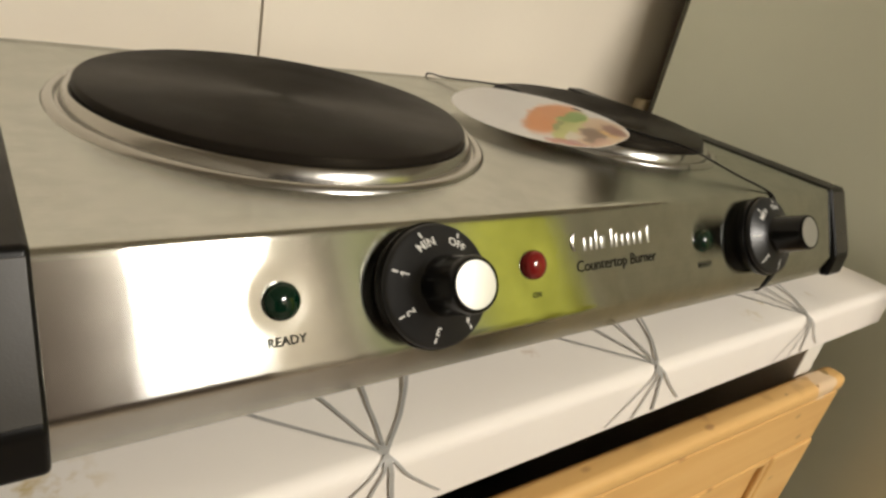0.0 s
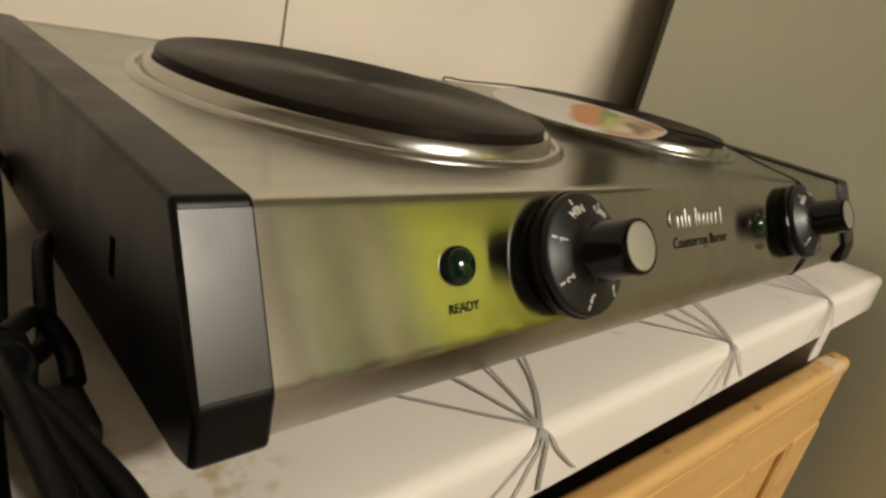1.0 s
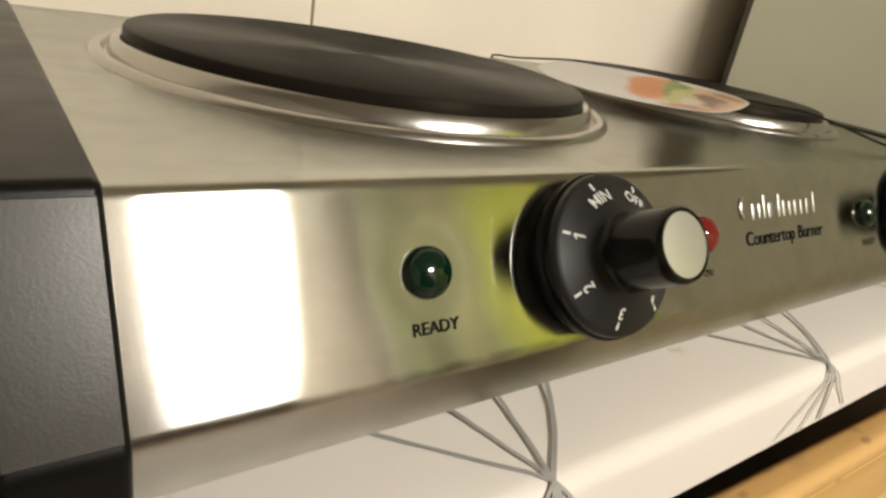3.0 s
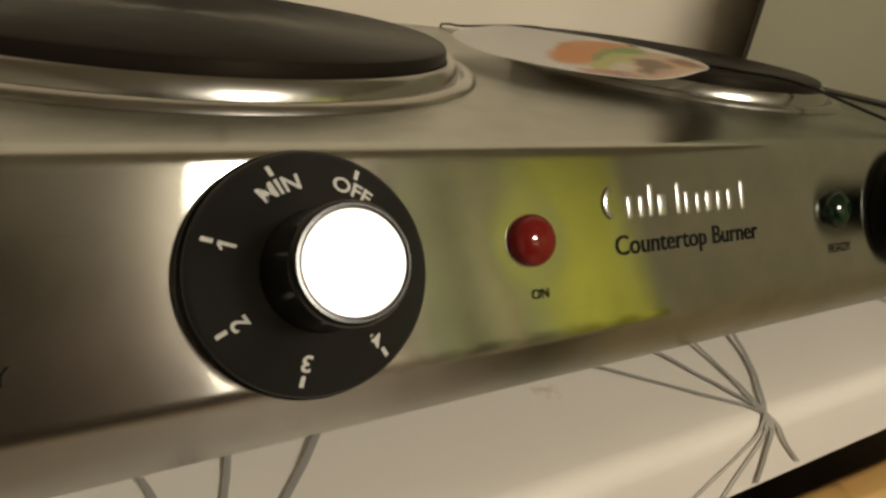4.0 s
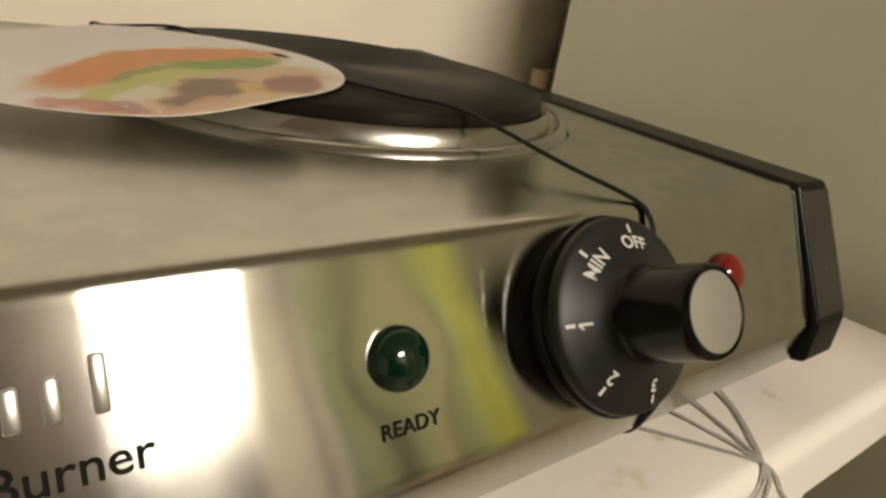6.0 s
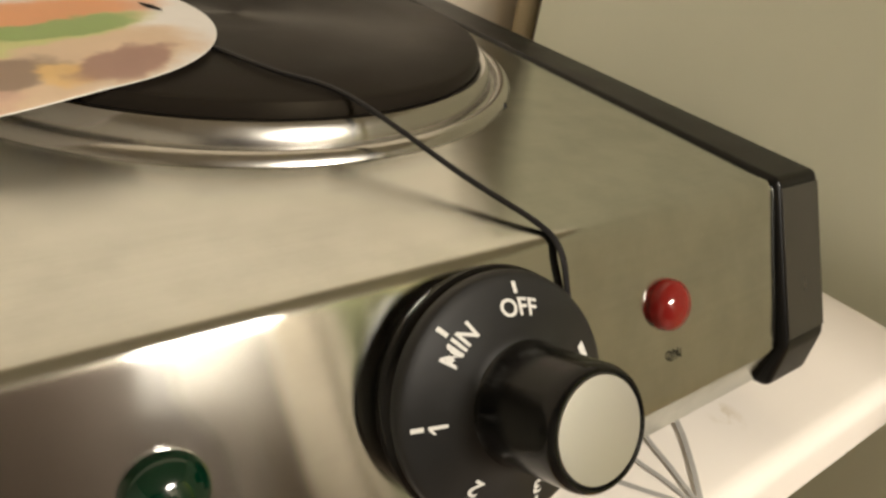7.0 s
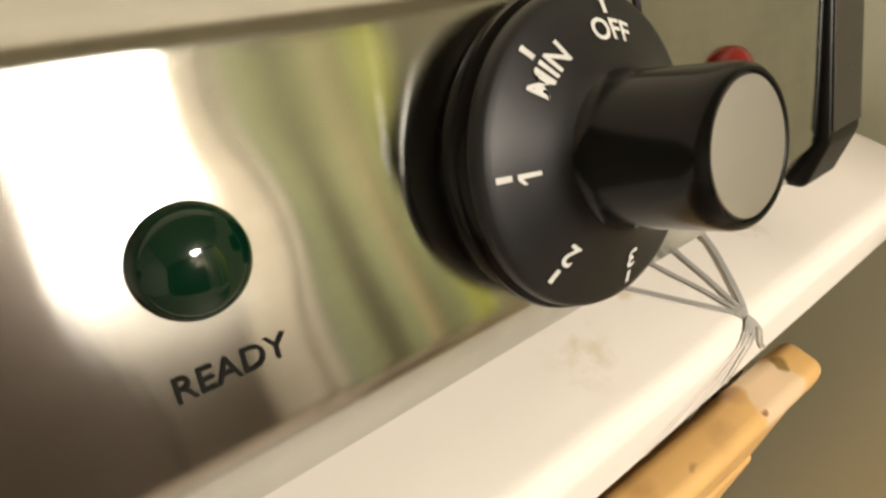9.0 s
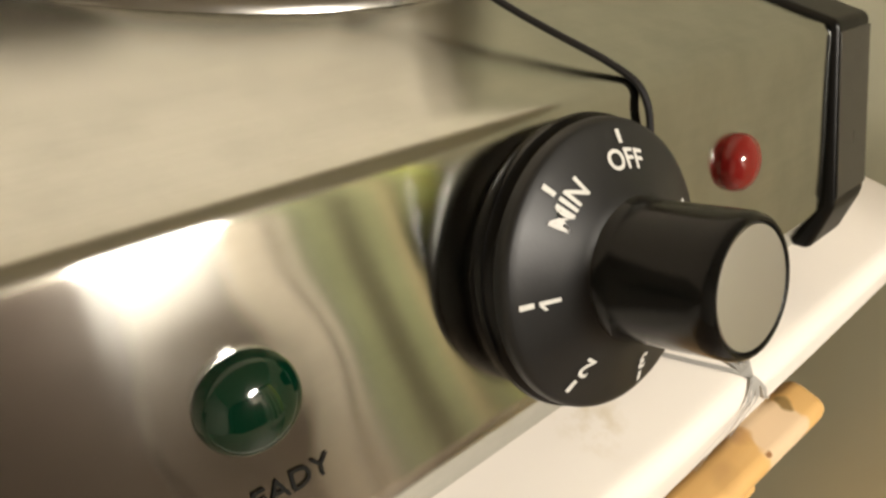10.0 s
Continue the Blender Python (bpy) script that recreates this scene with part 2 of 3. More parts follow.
def food_print(patches):
    """A blurred printed picture: soft colour patches (x, y, length, width, turn, colour, strength) on white card."""
    m, nt, b = material("food_print", (0.8, 0.78, 0.75), 0.5)
    tc = nt.nodes.new("ShaderNodeTexCoord")
    n = nt.nodes.new("ShaderNodeTexNoise")
    n.inputs["Scale"].default_value, n.inputs["Detail"].default_value = 110.0, 3.0
    nt.links.new(tc.outputs["Object"], n.inputs["Vector"])
    sub = nt.nodes.new("ShaderNodeVectorMath")
    sub.operation = "SUBTRACT"
    sub.inputs[1].default_value = (0.5, 0.5, 0.5)
    nt.links.new(n.outputs["Color"], sub.inputs[0])
    mul = nt.nodes.new("ShaderNodeVectorMath")
    mul.operation = "MULTIPLY"
    mul.inputs[1].default_value = (0.013, 0.013, 0.0)
    nt.links.new(sub.outputs[0], mul.inputs[0])
    add = nt.nodes.new("ShaderNodeVectorMath")
    nt.links.new(tc.outputs["Object"], add.inputs[0])
    nt.links.new(mul.outputs[0], add.inputs[1])
    col = (0.88, 0.86, 0.83)
    for x, y, length, width, turn, c, strength in patches:
        mp = nt.nodes.new("ShaderNodeMapping")
        mp.vector_type = "TEXTURE"
        mp.inputs["Location"].default_value = (x, y, 0)
        mp.inputs["Rotation"].default_value = (0, 0, turn)
        mp.inputs["Scale"].default_value = (length, width, 1)
        nt.links.new(add.outputs[0], mp.inputs["Vector"])
        ln = nt.nodes.new("ShaderNodeVectorMath")
        ln.operation = "LENGTH"
        nt.links.new(mp.outputs[0], ln.inputs[0])
        k = nt.nodes.new("ShaderNodeMapRange")
        k.interpolation_type = "SMOOTHSTEP"
        k.inputs["From Min"].default_value, k.inputs["From Max"].default_value = 1.18, 0.78
        k.inputs["To Max"].default_value = strength
        nt.links.new(ln.outputs["Value"], k.inputs["Value"])
        col = mixed(nt, k.outputs["Result"], col, c)
    fine = noise_of(nt, tc.outputs["Object"], 160.0, 3.0)
    col = mixed(nt, 1.0, col, ramp(nt, fine, [(0.3, grey(0.94)), (0.7, grey(1.0))]), "MULTIPLY")
    nt.links.new(col, b.inputs["Base Color"])
    tr = nt.nodes.new("ShaderNodeBsdfTranslucent")
    tr.inputs["Color"].default_value = (0.88, 0.84, 0.78, 1)
    mx = nt.nodes.new("ShaderNodeMixShader")
    mx.inputs[0].default_value = 0.38
    nt.links.new(b.outputs[0], mx.inputs[1])
    nt.links.new(tr.outputs[0], mx.inputs[2])
    nt.links.new(mx.outputs[0], nt.nodes["Material Output"].inputs["Surface"])
    return m


# ---- mesh helpers ----
def mesh_of(name, bm, mat, smooth=False):
    bmesh.ops.recalc_face_normals(bm, faces=bm.faces)
    me = bpy.data.meshes.new(name)
    bm.to_mesh(me)
    bm.free()
    if mat:
        me.materials.append(mat)
    if smooth:
        for p in me.polygons:
            p.use_smooth = True
        if smooth == "flat":
            # large faces stay flat and only their rounded edges turn
            total = [Vector() for v in me.vertices]
            for p in me.polygons:
                for i in p.vertices:
                    total[i] += p.normal * p.area
            me.normals_split_custom_set_from_vertices([n.normalized() for n in total])
        else:
            me.set_sharp_from_angle(angle=radians(38))
    return me


def part(name, bm, mat, parent=None, label="", smooth=False, at=None):
    ob = new(name, mesh_of(name, bm, mat, smooth))
    if at is not None:
        ob.matrix_basis = at
    if parent:
        ob.parent = parent
    if label:
        ob["label"] = label
    return ob


def box_bm(lo, hi, bevel=0.0, seg=2):
    bm = bmesh.new()
    bmesh.ops.create_cube(bm, size=1)
    for v in bm.verts:
        v.co = Vector([lo[i] + (v.co[i] + 0.5) * (hi[i] - lo[i]) for i in range(3)])
    if bevel:
        bmesh.ops.bevel(bm, geom=bm.edges, offset=bevel, segments=seg, affect="EDGES", profile=0.5)
    return bm


def lathe(profile, n=64, close=True):
    """A solid of revolution about z from (radius, height) pairs."""
    bm = bmesh.new()
    rows = []
    for r, z in profile:
        rows.append([bm.verts.new((0, 0, z))] if r < 1e-7 else [bm.verts.new((r * math.cos(2 * math.pi * i / n), r * math.sin(2 * math.pi * i / n), z)) for i in range(n)])
    for a, b in zip(rows, rows[1:]):
        for i in range(n):
            j = (i + 1) % n
            f = [a[i % len(a)], a[j % len(a)], b[j % len(b)], b[i % len(b)]]
            f = [v for k, v in enumerate(f) if v not in f[:k]]
            if len(f) > 2:
                bm.faces.new(f)
    return bm


def extrude_x(poly, x0, x1, bevel=0.0, seg=2):
    """A closed (y, z) outline run along x."""
    bm = bmesh.new()
    a = [bm.verts.new((x0, y, z)) for y, z in poly]
    b = [bm.verts.new((x1, y, z)) for y, z in poly]
    bm.faces.new(a), bm.faces.new(b)
    for i in range(len(a)):
        j = (i + 1) % len(a)
        bm.faces.new((a[i], a[j], b[j], b[i]))
    bmesh.ops.recalc_face_normals(bm, faces=bm.faces)
    if bevel:
        bmesh.ops.bevel(bm, geom=bm.edges, offset=bevel, segments=seg, affect="EDGES", profile=0.5)
    return bm


def smooth_path(pts, n=8):
    """Catmull-Rom through the points."""
    p = [Vector(q) for q in pts]
    p = [2 * p[0] - p[1]] + p + [2 * p[-1] - p[-2]]
    out = []
    for i in range(1, len(p) - 2):
        for k in range(n):
            t = k / n
            out.append(0.5 * ((2 * p[i]) + (p[i + 1] - p[i - 1]) * t + (2 * p[i - 1] - 5 * p[i] + 4 * p[i + 1] - p[i + 2]) * t * t + (3 * p[i] - p[i - 1] - 3 * p[i + 1] + p[i + 2]) * t ** 3))
    return out + [p[-2]]


def tube(pts, r, sides=10, flat=1.0):
    """A round or flattened cord along the points."""
    bm = bmesh.new()
    rings = []
    side = Vector((1, 0, 0.2))
    for i, p in enumerate(pts):
        d = (pts[min(i + 1, len(pts) - 1)] - pts[max(i - 1, 0)]).normalized()
        side = (side - d * side.dot(d)).normalized()
        up = d.cross(side)
        rings.append([bm.verts.new(p + side * (r * math.cos(2 * math.pi * k / sides)) + up * (r * flat * math.sin(2 * math.pi * k / sides))) for k in range(sides)])
    for a, b in zip(rings, rings[1:]):
        for k in range(sides):
            bm.faces.new((a[k], a[(k + 1) % sides], b[(k + 1) % sides], b[k]))
    bm.faces.new(rings[0]), bm.faces.new(rings[-1])
    return bm


def letters(text, width=0.0, height=0.0, bold=0.0):
    """The text as flat mesh data centred on the origin, scaled to a width or a cap height."""
    cu = bpy.data.curves.new("letters", "FONT")
    cu.body, cu.align_x, cu.resolution_u, cu.offset = text, "CENTER", 3, bold
    ob = bpy.data.objects.new("letters", cu)
    scene.collection.objects.link(ob)
    me = bpy.data.meshes.new_from_object(ob.evaluated_get(bpy.context.evaluated_depsgraph_get()))
    bpy.data.objects.remove(ob)
    bpy.data.curves.remove(cu)
    bm = bmesh.new()
    bm.from_mesh(me)
    bpy.data.meshes.remove(me)
    xs, ys = [v.co.x for v in bm.verts], [v.co.y for v in bm.verts]
    k = width / (max(xs) - min(xs)) if width else height / 0.73
    cx, cy = (max(xs) + min(xs)) / 2, 0.36
    for v in bm.verts:
        v.co = Vector(((v.co.x - cx) * k, (v.co.y - cy) * k, 0))
    return bm


def panel_at(x, q, off=0.0):
    """The pose on the burner's front panel: x to the right, y up the slope, z out of it."""
    m = Matrix(((1, 0, 0, x), (0, SA, -CA, -q * SA - off * CA), (0, CA, SA, H - q * CA + off * SA), (0, 0, 0, 1)))
    return m


def thing(name, at, label, category, group=""):
    ob = new(name)
    ob.empty_display_size = 0.05
    ob.matrix_basis = at
    return tagged(ob, label, category, group)


# ---- the room ----
def slab(name, lo, hi, mat):
    return tagged(part(name, box_bm(lo, hi), mat), kind="structure")


WY = 0.3057
slab("floor", (-1.6, -3.7, -0.1), (5.2, WY + 0.1, 0.0), FLOOR)
slab("ceiling", (-1.6, -3.7, 2.72), (5.2, WY + 0.1, 2.82), CEIL)
# the back wall is sheeted with boards that meet in a hairline joint
wall = slab("wall_north", (-1.6, WY + 0.006, 0.0), (5.2, WY + 0.1, 2.72), DARKWOOD)
for a, b in ((-1.6, 0.1877), (0.1895, 1.42), (1.4212, 5.2)):
    part("board", box_bm((a, WY, 0.0), (b, WY + 0.0058, 2.72), 0.0004, 1), WALL, wall)
slab("wall_south", (-1.6, -3.7, 0.0), (5.2, -3.6, 2.72), DIMWALL)
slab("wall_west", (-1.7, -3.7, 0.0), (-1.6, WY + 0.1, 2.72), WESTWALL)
slab("wall_east", (5.2, -3.7, 0.0), (5.3, WY + 0.1, 2.72), WALL)


def ceiling_light():
    t = thing("ceiling_light", Matrix.Translation(LAMP), "round white glass ceiling light, switched on", "ceiling light")
    part("base", lathe([(0, 0), (0.35, 0), (0.355, -0.006), (0.355, -0.03), (0.34, -0.034), (0, -0.034)], 48), WHITE, t, smooth=True)
    prof = [(0.34 * math.cos(a), -0.03 - 0.13 * math.sin(a)) for a in [i * math.pi / 20 for i in range(10)]] + [(0, -0.16)]
    part("shade", lathe(prof, 48), GLOW, t, "glowing white glass shade", smooth=True)


ceiling_light()


def curtain():
    """A thin cloth in shallow folds, hung over the bar of a tall free-standing rack."""
    bm = bmesh.new()
    n, rows = 160, []
    heights = (0.30, 0.6, 0.9, 1.2, 1.5, 1.8, 2.0, 2.082)
    for i in range(n + 1):
        u = i / n
        x = 0.98 + 1.44 * u
        row = []
        for z in heights:
            row.append(bm.verts.new((x, -1.589 + 0.020 * math.sin(u * 44 + z) * (2.1 - z) + 0.006 * math.sin(u * 101), z)))
        row += [bm.verts.new((x, -1.600, 2.091)), bm.verts.new((x, -1.611, 2.082)), bm.verts.new((x, -1.613, 1.94))]
        rows.append(row)
    for a, b in zip(rows, rows[1:]):
        for k in range(len(a) - 1):
            bm.faces.new((a[k], b[k], b[k + 1], a[k + 1]))
    tagged(part("curtain", bm, LIME, smooth=True), "thin yellow-green striped cloth hung over a tall rack", "curtain")
    t = thing("clothes_rack", Matrix.Translation((1.70, -1.60, 0)), "slim metal clothes rack on two feet", "clothes rack")
    part("bar", lathe([(0, 0), (0.008, 0), (0.008, 1.56), (0, 1.56)], 16), RING, t, smooth=True, at=Matrix.Translation((-0.78, 0, 2.080)) @ Matrix.Rotation(radians(90), 4, "Y"))
    for x in (-0.765, 0.765):
        part("post", lathe([(0, 0.02), (0.009, 0.02), (0.009, 2.080), (0, 2.080)], 16), RING, t, smooth=True, at=Matrix.Translation((x, 0, 0)))
        part("foot", box_bm((x - 0.012, -0.25, 0.0), (x + 0.012, 0.25, 0.022), 0.004), RING, t)


curtain()


# Added cabinets out of view, there to darken what the steel panel mirrors.
def dark_reflected_body(cx, wide, high, label):
    t = thing("added_dark_body", Matrix.Translation((cx, -3.36, 0)), label, "cabinet", "dark cabinets")
    w = wide / 2
    part("body", box_bm((-w, -0.23, 0.06), (w, 0.2, high), 0.006), DARKWOOD, t)
    part("plinth", box_bm((-w + 0.02, -0.22, 0.0), (w - 0.02, 0.17, 0.06)), DARKWOOD, t)
    for s in (-1, 1):
        d = part("door", box_bm((min(0.004 * s, (w - 0.005) * s), 0.2, 0.08), (max(0.004 * s, (w - 0.005) * s), 0.222, high - 0.02), 0.004), DARKWOOD, t)
        part("handle", box_bm((0.05 * s - 0.008, 0.222, 1.0), (0.05 * s + 0.008, 0.245, 1.14), 0.004), RING, d)


dark_reflected_body(-0.21, 1.88, 2.70, "added dark brown cabinet up to the ceiling, darkens the panel's reflection")
dark_reflected_body(0.98, 0.48, 1.85, "added dark brown cabinet, lower than its neighbour, darkens the panel's reflection")


def refrigerator():
    t = thing("refrigerator", Matrix.Translation((0.6291, 0.2617, 0)), "pale grey enamelled refrigerator standing beside the worktop", "refrigerator")
    part("body", box_bm((0, -0.582, 0.03), (0.60, 0, 1.20), 0.004), FRIDGE, t)
    part("back_panel", box_bm((0.012, 0.0004, 0.04), (0.588, 0.0124, 1.19), 0.001), BACKING, t, "dark grey back panel")
    part("door", box_bm((0.0, -0.632, 0.06), (0.60, -0.586, 0.84), 0.008), FRIDGE, t)
    part("freezer_door", box_bm((0.0, -0.632, 0.85), (0.60, -0.586, 1.195), 0.008), FRIDGE, t)
    for x in (0.06, 0.54):
        for y in (-0.55, -0.06):
            part("foot", lathe([(0, 0), (0.02, 0), (0.02, 0.032), (0, 0.032)], 16), RUBBER, t, at=Matrix.Translation((x, y, 0)))


refrigerator()


def wall_pipe():
    bm = tube(smooth_path([(0.646, 0.290, 0.0), (0.646, 0.290, 0.89), (0.647, 0.290, 0.918), (0.652, 0.292, 0.928)], 6), 0.009, 14)
    tagged(part("wall_pipe", bm, BEIGE, smooth=True), "short beige painted pipe behind the refrigerator", "pipe")


wall_pipe()
tape = part("tape", box_bm((0.1925, WY - 0.0006, TOP + 0.1345), (0.2135, WY - 0.0001, TOP + 0.16), 0.0002, 1), TAPE)
tagged(tape, "small piece of yellowed tape stuck on the wall", "tape")


# ---- worktop, cabinet and its door ----
FACE_Y, EDGE_R, THICK = -0.0388, 0.0068, 0.0298


def edge_profile(s):
    """A point (y, z) at s metres along the covering from the fold: s < 0 on the top, s > 0 round the edge and down."""
    arc = EDGE_R * math.pi / 2
    if s <= 0:
        return FACE_Y + EDGE_R - s, 0.0
    if s < arc:
        a = s / EDGE_R
        return FACE_Y + EDGE_R - EDGE_R * math.sin(a), -EDGE_R + EDGE_R * math.cos(a)
    return FACE_Y, -EDGE_R - (s - arc)


def worktop():
    t = thing("worktop", Matrix.Translation((0, 0, TOP)), "white vinyl-covered worktop with grey line stars, slightly stained", "worktop")
    WL, WR = -0.85, 0.599
    ss = [-0.335, -0.3, -0.25, -0.2, -0.15, -0.1, -0.07, -0.05, -0.035, -0.02, -0.01, -0.004] + [EDGE_R * math.pi / 2 * k / 8 for k in range(9)] + [0.016, 0.021, 0.027, 0.0340]
    bm = bmesh.new()
    xs = [WL + (WR - 0.006 - WL) * i / 150 for i in range(151)] + [WR - 0.006 + 0.006 * math.sin(k * math.pi / 12) for k in range(1, 7)]
    drop = [0.0] * 151 + [0.006 * (1 - math.cos(k * math.pi / 12)) for k in range(1, 7)]
    rows = []
    for x, d in zip(xs, drop):
        row = []
        for s in ss:
            y, z = edge_profile(s)
            w = 0.0009 * noise.noise((x * 9, s * 14, 3.1)) + 0.0004 * noise.noise((x * 30, s * 50, 7.7))
            row.append(bm.verts.new((x, y - (0.6 * w if s > 0 else 0) + (0.6 * d if s > 0.005 else 0), min(0.0, z + (w - 0.0006 if s < -0.03 else w * 0.6)) - (d if s <= 0.005 else 0))))
        row.append(bm.verts.new((x - d * 0.3, FACE_Y + 0.012, -THICK - 0.001)))
        row.append(bm.verts.new((x - d * 0.3, 0.30, -THICK)))
        rows.append(row)
    for a, b in zip(rows, rows[1:]):
        for k in range(len(a) - 1):
            bm.faces.new((a[k], b[k], b[k + 1], a[k + 1]))
        bm.faces.new((a[-1], b[-1], b[0], a[0]))
    bm.faces.new(rows[0]), bm.faces.new(rows[-1])
    part("covering", bm, CLOTH, t, smooth=True)
    # printed stars: the rays fan out from a point on the fold
    for cx in (-0.376, -0.212, -0.048, 0.1163, 0.2790, 0.4470):
        fold = 0.0035
        for k, (dx, s1) in enumerate(((-0.038, -0.033), (-0.0095, -0.032), (0.0095, -0.033), (0.0320, -0.034), (-0.037, 0.0345), (-0.0130, 0.0365), (0.0060, 0.0345), (0.031, 0.0320))):
            bend = (0.0022 if dx > 0.02 else 0.0) if s1 < 0 else (-0.0020 if dx > 0.02 else 0.0)
            bm = bmesh.new()
            prev = None
            for i in range(19):
                u = i / 18 * (1.0 if s1 < 0 else 0.90)
                s = fold + (s1 - fold) * u
                x = cx + dx * u * (0.84 if cx > 0.4 and s1 < 0 else 1.0) + bend * math.sin(math.pi * u) + 0.0005 * noise.noise((cx * 50 + k, u * 4, 0))
                half = 0.0008 if k % 3 else 0.0011
                y, z = edge_profile(s)
                off = 0.0005 + 0.00007 * k
                oy, oz = (0, off) if s <= 0 else ((-off * math.sin(min(s / EDGE_R, math.pi / 2)), off * math.cos(min(s / EDGE_R, math.pi / 2))))
                pair = (bm.verts.new((x - half, y + oy, z + oz)), bm.verts.new((x + half, y + oy, z + oz)))
                if prev:
                    bm.faces.new((prev[0], prev[1], pair[1], pair[0]))
                prev = pair
            part("printed_ray", bm, LINE, t, "grey printed line" if k == 0 else "")
    # the print repeats over the top
    for cx, cy in ((-0.376, 0.13), (-0.212, 0.13), (0.535, 0.13), (-0.376, 0.285), (-0.212, 0.285), (-0.040, 0.270), (0.535, 0.28)):
        for k, (dx, dy) in enumerate(((-0.038, 0.026), (-0.012, 0.033), (0.008, 0.034), (0.030, 0.029), (-0.040, -0.028), (-0.016, -0.034), (0.003, -0.034), (0.028, -0.031))):
            up = 0.0004 + 0.00007 * k
            u0, u1 = Vector((cx, cy, up)), Vector((cx + dx * 1.3, min(0.296, cy + dy * 1.3), up))
            w = (u1 - u0).normalized().cross(Vector((0, 0, 1))) * 0.0009
            bm = bmesh.new()
            bm.faces.new([bm.verts.new(p) for p in (u0 - w, u1 - w, u1 + w, u0 + w)])
            part("printed_ray", bm, LINE, t)
    return t


worktop()


def base_cabinet():
    t = thing("base_cabinet", Matrix.Translation((0, 0, 0)), "white base cabinet under the worktop, its pine door ajar", "cabinet")
    top = TOP - THICK - 0.002
    part("side_panel", box_bm((0.491, -0.033, 0.0), (0.517, 0.30, top), 0.001), WHITE, t)
    part("side_panel", box_bm((-0.80, -0.030, 0.0), (-0.782, 0.30, top), 0.001), WHITE, t)
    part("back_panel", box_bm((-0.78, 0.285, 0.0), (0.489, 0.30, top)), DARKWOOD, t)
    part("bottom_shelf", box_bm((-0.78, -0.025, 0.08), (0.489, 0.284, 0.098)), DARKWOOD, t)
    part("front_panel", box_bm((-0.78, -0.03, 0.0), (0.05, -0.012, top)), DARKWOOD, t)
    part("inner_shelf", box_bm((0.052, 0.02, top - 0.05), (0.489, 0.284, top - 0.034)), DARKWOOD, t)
    # the framed door is hinged at x = 0.06 and stands a little open
    d = new("door")
    d.parent = t
    d.matrix_basis = Matrix.Translation((0.055, -0.0225, 0)) @ Matrix.Rotation(radians(-1.55), 4, "Z")
    wd, zt, zb, th = 0.483, TOP - 0.0603, 0.1, 0.0180
    fr = 0.062
    part("rail", box_bm((0, -th, zt - 0.0145), (wd, 0, zt), 0.0055, 4), PINE, d, "rounded worn top edge", smooth="flat")
    part("rail", box_bm((0, -th + 0.0015, zt - fr), (wd - 0.0012, -0.001, zt - 0.0148), 0.0012, 2), PINE, d, smooth="flat")
    part("rail", box_bm((fr + 0.001, -th, zb), (wd - fr - 0.001, 0, zb + fr), 0.0035, 3), PINE, d, smooth="flat")
    for x in (0, wd - fr):
        part("stile", box_bm((x, -th, zb), (x + fr, 0, zt - fr - 0.0005), 0.0025, 3), PINE, d, smooth="flat")
    part("panel", box_bm((fr - 0.006, -th + 0.005, zb + fr - 0.006), (wd - fr + 0.006, -0.004, zt - fr + 0.006), 0.001), PINE, d)
    for a, b in (((fr, -th + 0.001, zt - fr - 0.007), (wd - fr, -th + 0.006, zt - fr + 0.0005)), ((wd - fr - 0.007, -th + 0.001, zb + fr), (wd - fr + 0.0005, -th + 0.006, zt - fr))):
        part("moulding", box_bm(a, b, 0.002, 2), PINE, d)


base_cabinet()


